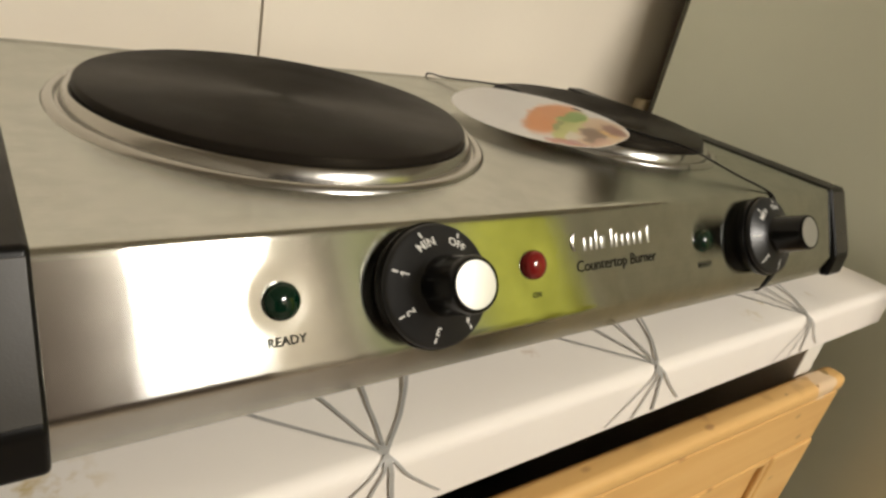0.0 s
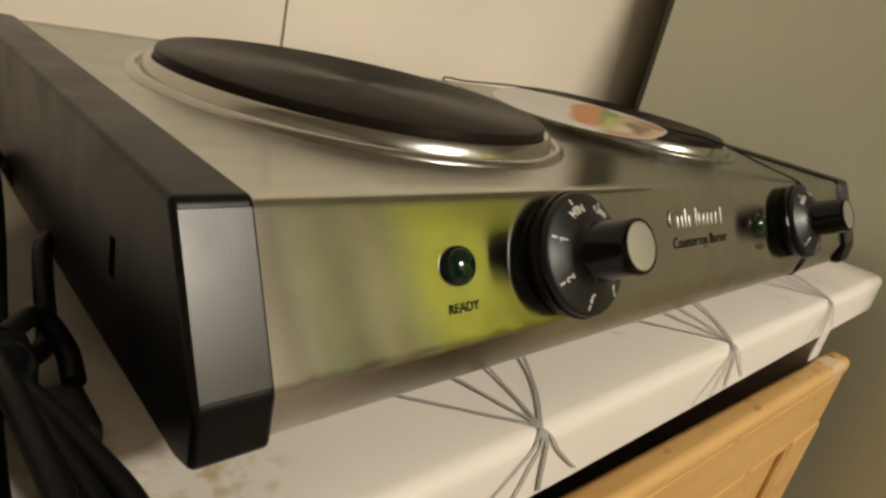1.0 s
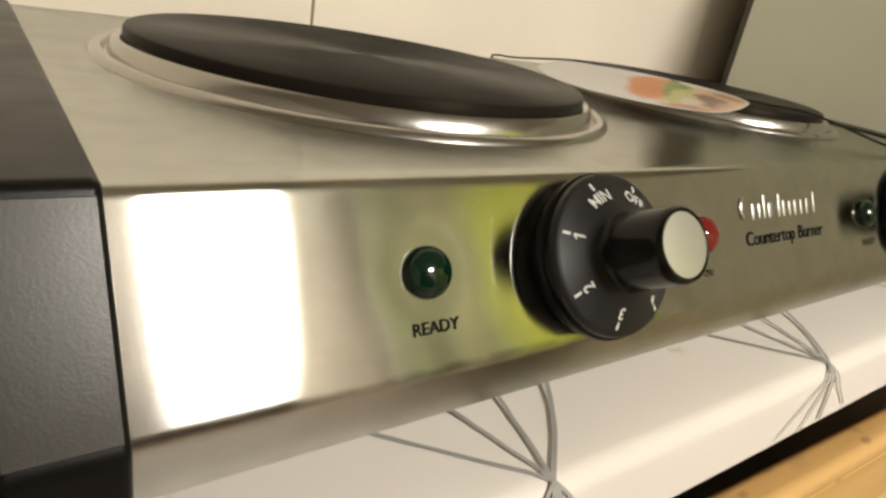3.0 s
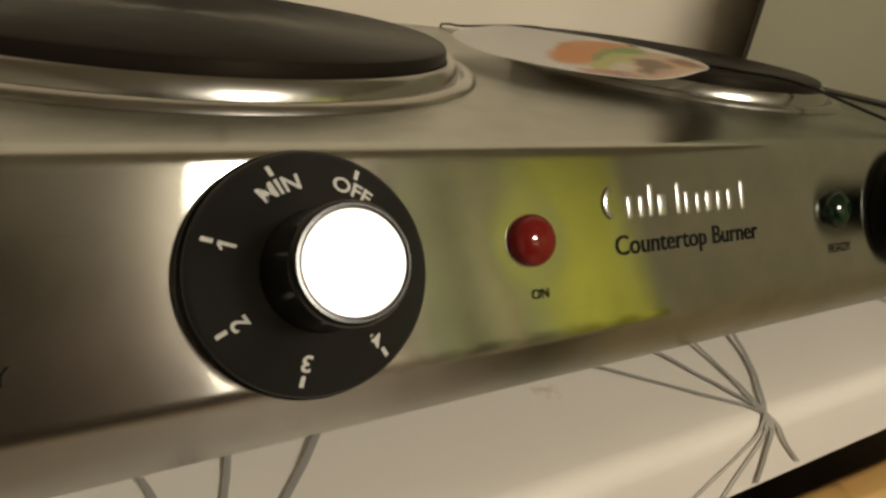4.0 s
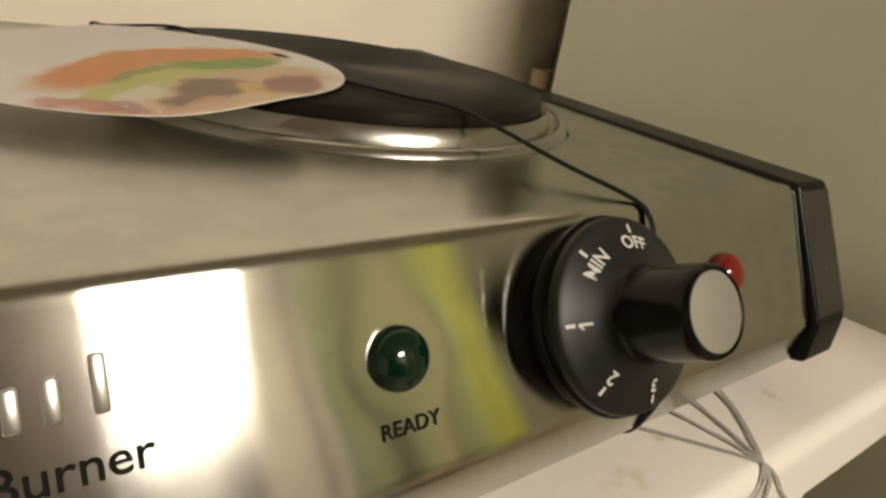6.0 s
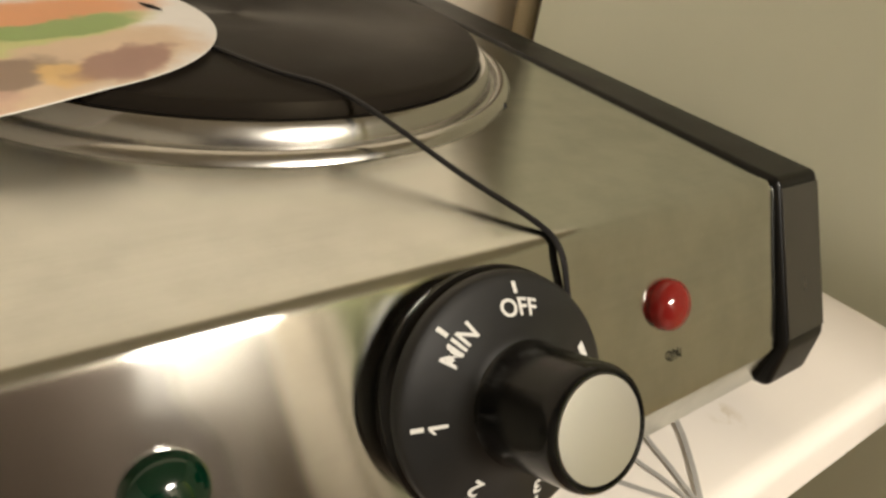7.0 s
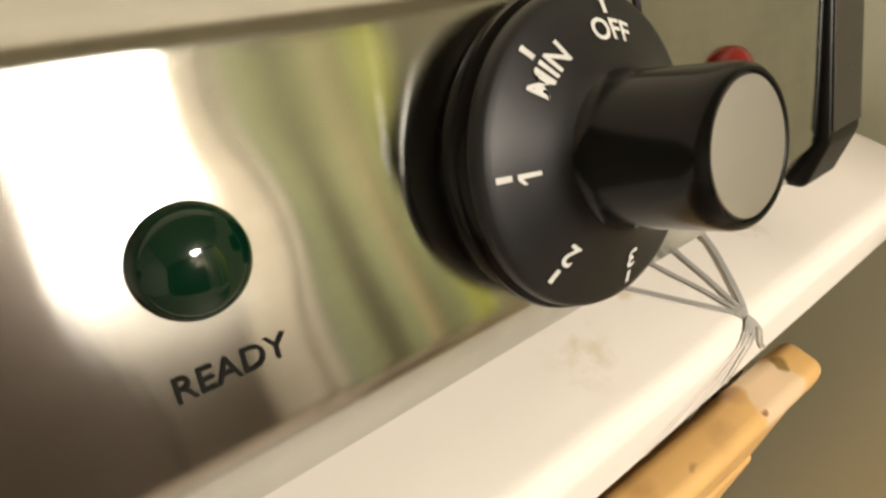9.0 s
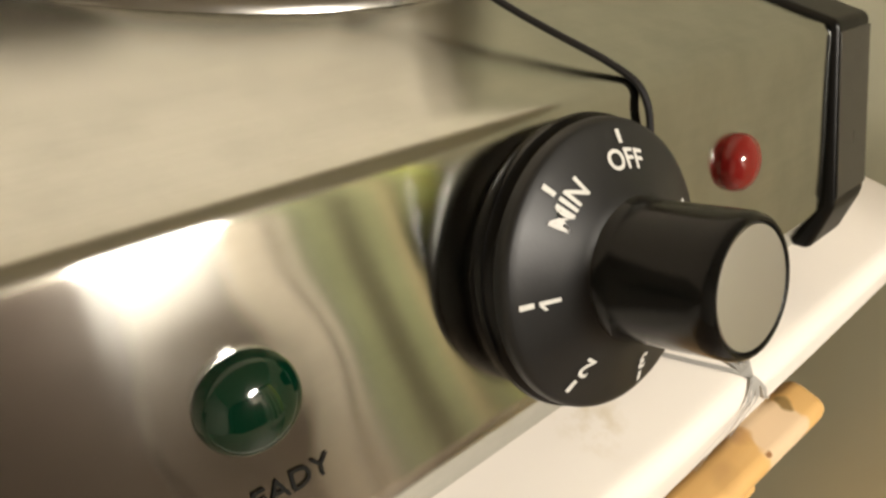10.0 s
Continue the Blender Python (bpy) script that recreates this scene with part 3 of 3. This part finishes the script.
# ---- the burner ----
def steel_body(t):
    """Top sheet, rounded front edge, sloped panel, lip and back in one skin, pressed slightly round the lights."""
    prof = [(DEEP - 0.0005, 0.0195, -1), (DEEP, 0.0225, -1), (DEEP, H - 0.004, -1), (DEEP - 0.0012, H - 0.0012, -1), (DEEP - 0.004, H, -1)]
    prof += [(y, H, -1) for y in (0.24, 0.2, 0.15, 0.1, 0.06, 0.03, 0.012, 0.0052)]
    r = 0.0042
    turn = math.pi / 2 - AL
    setback = r * math.tan(turn / 2)
    cy, cz = setback, H - r
    prof += [(cy - r * math.sin(a), cz + r * math.cos(a), -1) for a in [turn * k / 6 for k in range(1, 6)]]
    qs = [setback + (QP - 0.0015 - setback) * k / 34 for k in range(35)]
    prof += [(-q * SA, H - q * CA, q) for q in qs]
    yb, zb = -QP * SA, H - QP * CA
    prof += [(yb - 0.0003, zb - 0.0006, -1), (yb - 0.0003, zb - 0.0030, -1), (yb + 0.0006, 0.0200, -1), (yb + 0.0022, 0.0184, -1), (yb + 0.007, 0.0182, -1), (0.05, 0.0184, -1), (0.2, 0.0184, -1)]
    n = 232
    bm = bmesh.new()
    rows = []
    for i in range(n + 1):
        x = X0 - 0.003 + (X1 - X0 + 0.006) * i / n
        row = []
        for y, z, q in prof:
            if q >= 0:
                # the sheet is flat where it is folded
                d = 0.00025 * noise.noise((x * 14, q * 30, 1.3)) * max(0.0, min(1.0, (QP - 0.0015 - q) / 0.014, (q - setback) / 0.008))
                for lx in READY_X + ON_X:
                    rr = math.hypot(x - lx, q - LED_Q)
                    d += -0.00020 * math.exp(-((rr - 0.0045) / 0.0060) ** 2)
                y, z = y - d * CA, z + d * SA
            elif z == H:
                z += 0.0002 * noise.noise((x * 11, y * 11, 5.0))
            row.append(bm.verts.new((x, y, z)))
        rows.append(row)
    for a, b in zip(rows, rows[1:]):
        for k in range(len(prof)):
            j = (k + 1) % len(prof)
            bm.faces.new((a[k], b[k], b[j], a[j]))
    part("steel_body", bm, STEEL, t, "brushed stainless steel casing", smooth=True)


def end_cap(t, x0, x1):
    p = [(DEEP + 0.002, 0.0185), (DEEP + 0.002, H + 0.0012), (-0.0008, H + 0.0012), (-QP * SA - 0.0028, H - QP * CA - 0.0002), (-QP * SA - 0.0032, 0.0192), (-QP * SA + 0.006, 0.0165)]
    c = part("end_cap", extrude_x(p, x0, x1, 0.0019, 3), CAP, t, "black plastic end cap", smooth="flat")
    return part("face", box_bm((x0 + 0.0012, 0, 0), (x1 - 0.0012, QP - 0.0030, 0.0005), 0.0002, 2), CAPFACE, c, "smooth satin black front face, paler for its reflected light", smooth="flat", at=panel_at(0, QP - 0.0010, 0.00225) @ pose(0, 0, 0, -1.43, 0, 0))


def slot(cap, y0, y1, z0, z1):
    """A dark vent in the side of the cap: a low frame round a sunk floor."""
    bm = bmesh.new()
    x, rim, w = -0.0039, 0.0003, 0.0006
    outer = [(y0, z0), (y1, z0), (y1, z1), (y0, z1)]
    inner = [(y0 + w, z0 + w), (y1 - w, z0 + w), (y1 - w, z1 - w), (y0 + w, z1 - w)]
    rings = [[bm.verts.new((x + d, y, z)) for y, z in loop] for loop, d in ((outer, 0.0002), (outer, -rim), (inner, -rim), (inner, -0.00008))]
    for a, b in zip(rings, rings[1:]):
        for i in range(4):
            j = (i + 1) % 4
            bm.faces.new((a[i], a[j], b[j], b[i]))
    bm.faces.new(rings[-1])
    part("vent", bm, VENT, cap, "small dark vent")


def hot_plate(t, cx, cy, r):
    zt = 0.0850
    prof = [(0, zt - 0.0008), (r * 0.22, zt - 0.0008), (r * 0.26, zt - 0.0002), (r * 0.7, zt - 0.0003), (r - 0.0022, zt), (r - 0.0008, zt - 0.0005), (r, zt - 0.0018), (r, zt - 0.0042), (r - 0.002, zt - 0.0055), (0, zt - 0.0055)]
    pl = part("hot_plate", lathe(prof, 128), IRON, t, "black cast iron hot plate", smooth=True, at=Matrix.Translation((cx, cy, 0)))
    o = r - 0.0955
    prof = [(o + 0.090, 0.0770), (o + 0.0962, 0.0808), (o + 0.0978, 0.0811), (o + 0.0990, 0.0802), (o + 0.1002, 0.0768), (o + 0.1007, 0.0753), (o + 0.1017, 0.0751),
            (o + 0.1026, 0.0768), (o + 0.1040, 0.0772), (o + 0.1056, 0.0768), (o + 0.1068, 0.0757), (o + 0.1074, 0.0744), (o + 0.090, 0.0740)]
    part("trim_ring", lathe(prof + prof[:1], 128), RING, pl, "polished steel trim ring", smooth=True)


def on_cone(bm, ang, rc, hc, slope):
    """Bends flat letters on to the conical skirt of a knob, their tops outwards."""
    for v in bm.verts:
        r = rc + v.co.y * math.cos(slope)
        a = ang - v.co.x / rc
        h = hc - v.co.y * math.sin(slope) + 0.00022
        v.co = Vector((r * math.cos(a), r * math.sin(a), h))
    return bm


def control_knob(t, x, turned):
    """Base ring, grooved skirt with a shallow cone, and a barrel with a metal end."""
    k = part("control_knob", lathe([(0, 0.0002), (0.0216, 0.0002), (0.0224, 0.0010), (0.0235, 0.0050), (0.0233, 0.0059), (0.0224, 0.0064), (0.0221, 0.0068), (0.0222, 0.0073), (0, 0.0073)], 96),
             KNOB, t, "black plastic control knob", smooth=True, at=panel_at(x + 0.0010, LED_Q + 0.0021) @ pose(0, 0, 0, -3.8, -1.8, 0))
    part("skirt", lathe([(0.0100, 0.0072), (0.0223, 0.0072), (0.0227, 0.0076), (0.0226, 0.0086), (0.0223, 0.0093), (0.0216, 0.0097), (0.0206, 0.0101), (0.0120, 0.0137), (0.0111, 0.0144), (0.0100, 0.0146)], 96),
         SKIRT, k, "satin black numbered skirt", smooth=True)
    part("barrel", lathe([(0, 0.0140), (0.0112, 0.0140), (0.0108, 0.0148), (0.0106, 0.0165), (0.0100, 0.0285), (0.0099, 0.0302), (0.0096, 0.0312), (0.0091, 0.0317), (0.0087, 0.0317), (0.0086, 0.0312), (0, 0.0312)], 96),
         KNOB, k, "glossy black barrel", smooth=True)
    part("end_disc", lathe([(0, 0.0316), (0.0078, 0.0316), (0.0082, 0.03158), (0.0084, 0.0314), (0.0085, 0.0311), (0, 0.0308)], 64), DISC, k, "brushed aluminium end disc", smooth=True)
    slope = math.atan2(0.0036, 0.0086)
    rc, hc = 0.0165, 0.01182
    for i, word in enumerate(("OFF", "MIN", "1", "2", "3", "4")):
        a = radians(turned + 48.6 * i)
        glyph = letters(word, height=0.0033, bold=0.022)
        if word == "1":
            # the flag of the figure
            glyph.faces.new([glyph.verts.new(p) for p in ((-0.0003, 0.0016, 0), (-0.0011, 0.0008, 0), (-0.0011, 0.0003, 0), (-0.0003, 0.0009, 0))])
        part("number", on_cone(glyph, a, rc, hc, slope), PALE, k)
        bm = bmesh.new()
        bmesh.ops.create_grid(bm, x_segments=2, y_segments=2, size=0.5)
        for v in bm.verts:
            v.co = Vector((v.co.x * 0.0007, v.co.y * 0.0022 + 0.0034, 0))
        part("tick", on_cone(bm, a, rc, hc, slope), PALE, k)
    bm = bmesh.new()
    bmesh.ops.create_grid(bm, x_segments=6, y_segments=2, size=0.5)
    for v in bm.verts:
        v.co = Vector((v.co.x * 0.0055, v.co.y * 0.0022, 0))
    part("number", on_cone(bm, radians(turned + 48.6 * 6), rc, hc, slope), PALE, k)


def indicator(t, x, mat, word):
    prof = [(0, -0.001), (0.0063, -0.001), (0.0063, 0.0006)] + [(0.0062 * math.cos(a), 0.0008 + 0.0036 * math.sin(a)) for a in [i * math.pi / 20 for i in range(10)]] + [(0, 0.0044)]
    part("indicator_light", lathe(prof, 40), mat, t, ("green" if mat is GREEN else "red") + " glass indicator lens", smooth=True, at=panel_at(x, LED_Q))
    w = 0.0131 if word == "READY" else 0.0050
    part("lettering", letters(word, width=w, bold=0.008), INK, t, "black printed word", at=panel_at(x + 0.0011 if word == "READY" else x + 0.0012, 0.0354, 0.00032))


def raised_mark(t):
    """The maker's mark, as a row of plain raised bright bars."""
    x = 0.2178
    arc = [Vector((0.0042 - 0.0042 * math.cos(a), 0.0044 * math.sin(a), 0.0)) for a in [radians(-58 + 116 * i / 12) for i in range(13)]]
    part("raised_mark", tube(arc, 0.0007, 6), RING, t, smooth=True, at=panel_at(x, 0.0150, 0.0002))
    x += 0.0080
    for w, h, gap in ((0.0014, 0.0062, 0.0022), (0.0014, 0.0062, 0.0016), (0.0014, 0.0092, 0.0018), (0.0024, 0.0062, 0.0034), (0.0014, 0.0092, 0.0014), (0.0014, 0.0066, 0.0024),
                      (0.0014, 0.0060, 0.0022), (0.0022, 0.0064, 0.0016), (0.0015, 0.0062, 0.0024), (0.0015, 0.0066, 0.0034), (0.0015, 0.0088, 0.0)):
        b = box_bm((-0.25 * w, -0.0046, -0.0003), (1.25 * w, -0.0046 + h, 0.0006), 0.0006, 2)
        part("raised_mark", b, DISC, t, smooth=True, at=panel_at(x, 0.0150, 0.0))
        x += (w + gap) * 1.22


def double_burner():
    t = thing("double_burner", Matrix.Translation((0, 0, TOP)), "stainless steel electric double burner with cast iron plates", "countertop burner")
    steel_body(t)
    west = end_cap(t, -0.0039, X0).parent
    for y0, y1, z0, z1 in ((0.158, 0.186, 0.0215, 0.0290), (0.0320, 0.0352, 0.0410, 0.0520)):
        slot(west, y0, y1, z0, z1)
    end_cap(t, X1, 0.5032)
    hot_plate(t, *BIG)
    hot_plate(t, *SMALL)
    for x, turned in zip(KNOB_X, (61, 80)):
        control_knob(t, x, turned)
    for x in READY_X:
        indicator(t, x, GREEN, "READY")
    for x in ON_X:
        indicator(t, x, RED, "ON")
    raised_mark(t)
    part("lettering", letters("Countertop Burner", width=0.0590, bold=0.008), INK, t, "black printed words", at=panel_at(0.2500, 0.0261, 0.00032))
    for x in (0.034, 0.461):
        for y in (0.016, 0.228):
            part("foot", lathe([(0, 0), (0.009, 0), (0.010, 0.002), (0.013, 0.019), (0, 0.019)], 24), RUBBER, t, smooth=True, at=Matrix.Translation((x, y, 0)))
    part("screw", lathe([(0, 0.0012), (0.0012, 0.0010), (0.0018, 0.0), (0, 0)], 16), CAP, t, at=Matrix.Translation((0.4385, 0.0655, H)))


double_burner()


# ---- what lies on the burner ----
def paper_disc():
    n = Vector((-0.0374, -0.0207, 1)).normalized()
    m = Matrix.Translation((0.3092, 0.1205, TOP + 0.0833)) @ n.to_track_quat("Z", "Y").to_matrix().to_4x4()
    t = thing("paper_disc", m, "round white card with a colourful food picture, lying on the plate", "card")
    inv = (Matrix.Translation((0, 0, -TOP)) @ m).inverted()

    def hang(bm):
        """Lifts the card where it lies on the plate and lets it lean down beyond."""
        for v in bm.verts:
            w = m @ v.co
            d = math.hypot(w.x - SMALL[0], w.y - SMALL[1]) - SMALL[2]
            k = min(1.0, max(0.0, 1.0 - d / 0.03))
            v.co.z += max(0.0, TOP + 0.0860 + v.co.z - w.z) * k * k * (3 - 2 * k)
        return bm

    steps = [0.0588 * i / 14 for i in range(15)]
    part("card", hang(lathe([(a, 0) for a in steps] + [(0.0590, 0.0002)] + [(a, 0.0004) for a in reversed(steps)], 96)), PAPER, t, smooth=True)

    # patches on the plan: place, half length, half width, bearing in degrees, colour, strength
    food = [(0.3120, 0.0985, 0.0470, 0.0160, 32, (0.78, 0.31, 0.10), 1.0), (0.3215, 0.0690, 0.0400, 0.0200, 36, (0.72, 0.50, 0.30), 0.9),
            (0.3130, 0.0835, 0.0440, 0.0080, 34, (0.58, 0.60, 0.20), 1.0), (0.3260, 0.0945, 0.0230, 0.0065, 30, (0.20, 0.37, 0.06), 0.95),
            (0.2975, 0.0790, 0.0100, 0.0030, 30, (0.24, 0.30, 0.08), 0.8), (0.2785, 0.0560, 0.0095, 0.0090, 0, (0.62, 0.22, 0.17), 0.85),
            (0.2765, 0.0530, 0.0040, 0.0045, 0, (0.74, 0.58, 0.50), 0.8), (0.2850, 0.0480, 0.0050, 0.0040, 0, (0.80, 0.42, 0.06), 0.9),
            (0.2925, 0.0610, 0.0085, 0.0050, 40, (0.78, 0.72, 0.60), 0.85), (0.2880, 0.0540, 0.0045, 0.0070, 20, (0.46, 0.20, 0.20), 0.8),
            (0.3100, 0.0610, 0.0135, 0.0085, 40, (0.18, 0.10, 0.06), 0.9), (0.3020, 0.0500, 0.0140, 0.0040, 10, (0.66, 0.40, 0.30), 0.7),
            (0.3225, 0.0605, 0.0065, 0.0070, 40, (0.82, 0.52, 0.16), 0.9), (0.3350, 0.0680, 0.0165, 0.0080, 46, (0.30, 0.13, 0.10), 0.9)]
    flat = inv.to_3x3()
    patches = []
    for x, y, length, width, turn, c, strength in food:
        p = flat @ Vector((x + 0.0040 - 0.3092, y + 0.0155 - 0.1205, 0))
        d = flat @ Vector((math.cos(radians(turn)), math.sin(radians(turn)), 0))
        patches.append((p.x, p.y, length, width, math.atan2(d.y, d.x), c, strength))
    # the print covers the part of the card beyond a straight cut
    cut = (flat @ Vector((0.55, -0.83, 0))).normalized()
    bm = lathe([(a * 1.004, 0.00046) for a in steps], 96)
    bmesh.ops.delete(bm, geom=[f for f in bm.faces if f.calc_center_median().dot(cut) < -0.013], context="FACES")
    hang(bm)
    part("printed_picture", bm, food_print(patches), t, "blurred colour picture of food", smooth=True)
    bm = bmesh.new()
    a, b = (inv @ Vector((x, y, 0)) for x, y in ((0.3555, 0.1365), (0.3605, 0.1275)))
    w = (b - a).cross(Vector((0, 0, 1))).normalized() * 0.0012
    for f in (0.0014, 0.0017):
        bm.faces.new([bm.verts.new((q.x, q.y, f)) for q in (a, (a + b) / 2 - w, b, (a + b) / 2 + w)])
    part("slot", bm, INK, t, "dark slot for the strap")


paper_disc()


def strap():
    z = TOP + H
    pts = [(0.312, DEEP + 0.004, TOP + 0.03), (0.314, DEEP + 0.004, z - 0.004), (0.3155, DEEP - 0.001, z + 0.0020), (0.3180, 0.240, z + 0.0035), (0.3350, 0.192, z + 0.0112), (0.343, 0.158, z + 0.0103), (0.350, 0.128, z + 0.0100), (0.3535, 0.117, z + 0.0100),
           (0.3600, 0.100, z + 0.0106), (0.3700, 0.074, z + 0.0112), (0.3810, 0.0545, z + 0.0110), (0.3925, 0.022, z + 0.0045), (0.3995, 0.004, z + 0.0012)]
    for x, q in ((0.4012, 0.003), (0.4020, 0.012), (0.4022, 0.024), (0.4020, 0.036), (0.4012, 0.0450)):
        pts.append(panel_at(x, q, 0.0012).translation + Vector((0, 0, TOP)))
    pts += [(0.3995, -0.0216, TOP + 0.0280), (0.3958, -0.0203, TOP + 0.0208), (0.3938, -0.0172, TOP + 0.0174), (0.389, -0.008, TOP + 0.0170), (0.38, 0.03, TOP + 0.0170)]
    tagged(part("elastic_strap", tube(smooth_path(pts, 6), 0.00085, 8, 0.8), ELASTIC, smooth=True), "thin black elastic strap tied round the burner", "strap")


strap()


# ---- power cord beside the burner ----
def power_cord():
    t = thing("power_cord", Matrix.Translation((-0.031, 0.04, TOP)), "black power cord folded into a tied bundle on the worktop", "power cord")
    R = 0.0031
    for i in range(6):
        c, lev = i % 2, i // 2
        zz = 0.0055 + lev * 0.0066
        dx = (c - 0.5) * 0.0066 + 0.002 * (lev - 1)
        far = [(0.016 + dx * 1.1, 0.140 + 0.004 * c - 0.004 * lev, zz + 0.010), (0.013 + dx, 0.105, zz + 0.008), (0.007 + dx * 0.9, 0.06, zz + 0.0035), (0.002 + dx * 0.6, 0.02, zz + 0.001), (dx * 0.45, 0.0, zz)]
        spread = (-0.022, -0.006, 0.010, 0.016, -0.012, 0.003)[i]
        near = [(spread * 0.35, -0.016, zz + 0.004), (spread * 0.8, -0.04, zz + 0.002), (spread * 1.1, -0.065, zz), (spread * 1.2 - 0.004, -0.10, max(0.0035, zz - 0.003))]
        part("cord_loop", tube(smooth_path(far + near, 7), R, 10), CORD, t, smooth=True)
    # turns at the far end
    for i in range(3):
        zz = 0.0155 + i * 0.0066
        x = 0.016 + 0.003 * (i - 1)
        arc = [(x - 0.0045 * math.cos(a), 0.141 + 0.0045 * math.sin(a) - 0.004 * i, zz) for a in [k * math.pi / 8 for k in range(9)]]
        part("cord_turn", tube([Vector(p) for p in arc], R, 10), CORD, t, smooth=True)
    ring = [(0.0088 * math.cos(a), 0.002 + 0.002 * math.sin(2 * a), 0.0125 + 0.0105 * math.sin(a)) for a in [k * 2 * math.pi / 24 for k in range(25)]]
    for dy in (-0.004, 0.003):
        part("tie", tube([Vector((x, y + dy, max(0.0025, z))) for x, y, z in ring], 0.0027, 8), CORD, t, smooth=True)
    part("cord_end", tube(smooth_path([(0.004, 0.002, 0.022), (0.014, 0.012, 0.021), (0.019, 0.004, 0.014), (0.0185, -0.008, 0.010)], 8), R, 10), CORD, t, smooth=True)
    part("cord_lead", tube(smooth_path([(0.0272, 0.060, 0.024), (0.0235, 0.052, 0.0225), (0.0205, 0.036, 0.016), (0.0175, 0.018, 0.0095), (0.011, 0.004, 0.013), (0.004, -0.004, 0.020)], 8), R, 10), CORD, t, smooth=True)
    part("plug", box_bm((-0.006, -0.011, -0.005), (0.006, 0.011, 0.005), 0.0025, 3), RUBBER, t, "moulded black plug", smooth=True, at=Matrix.Translation((0.0145, -0.018, 0.0056)))


power_cord()
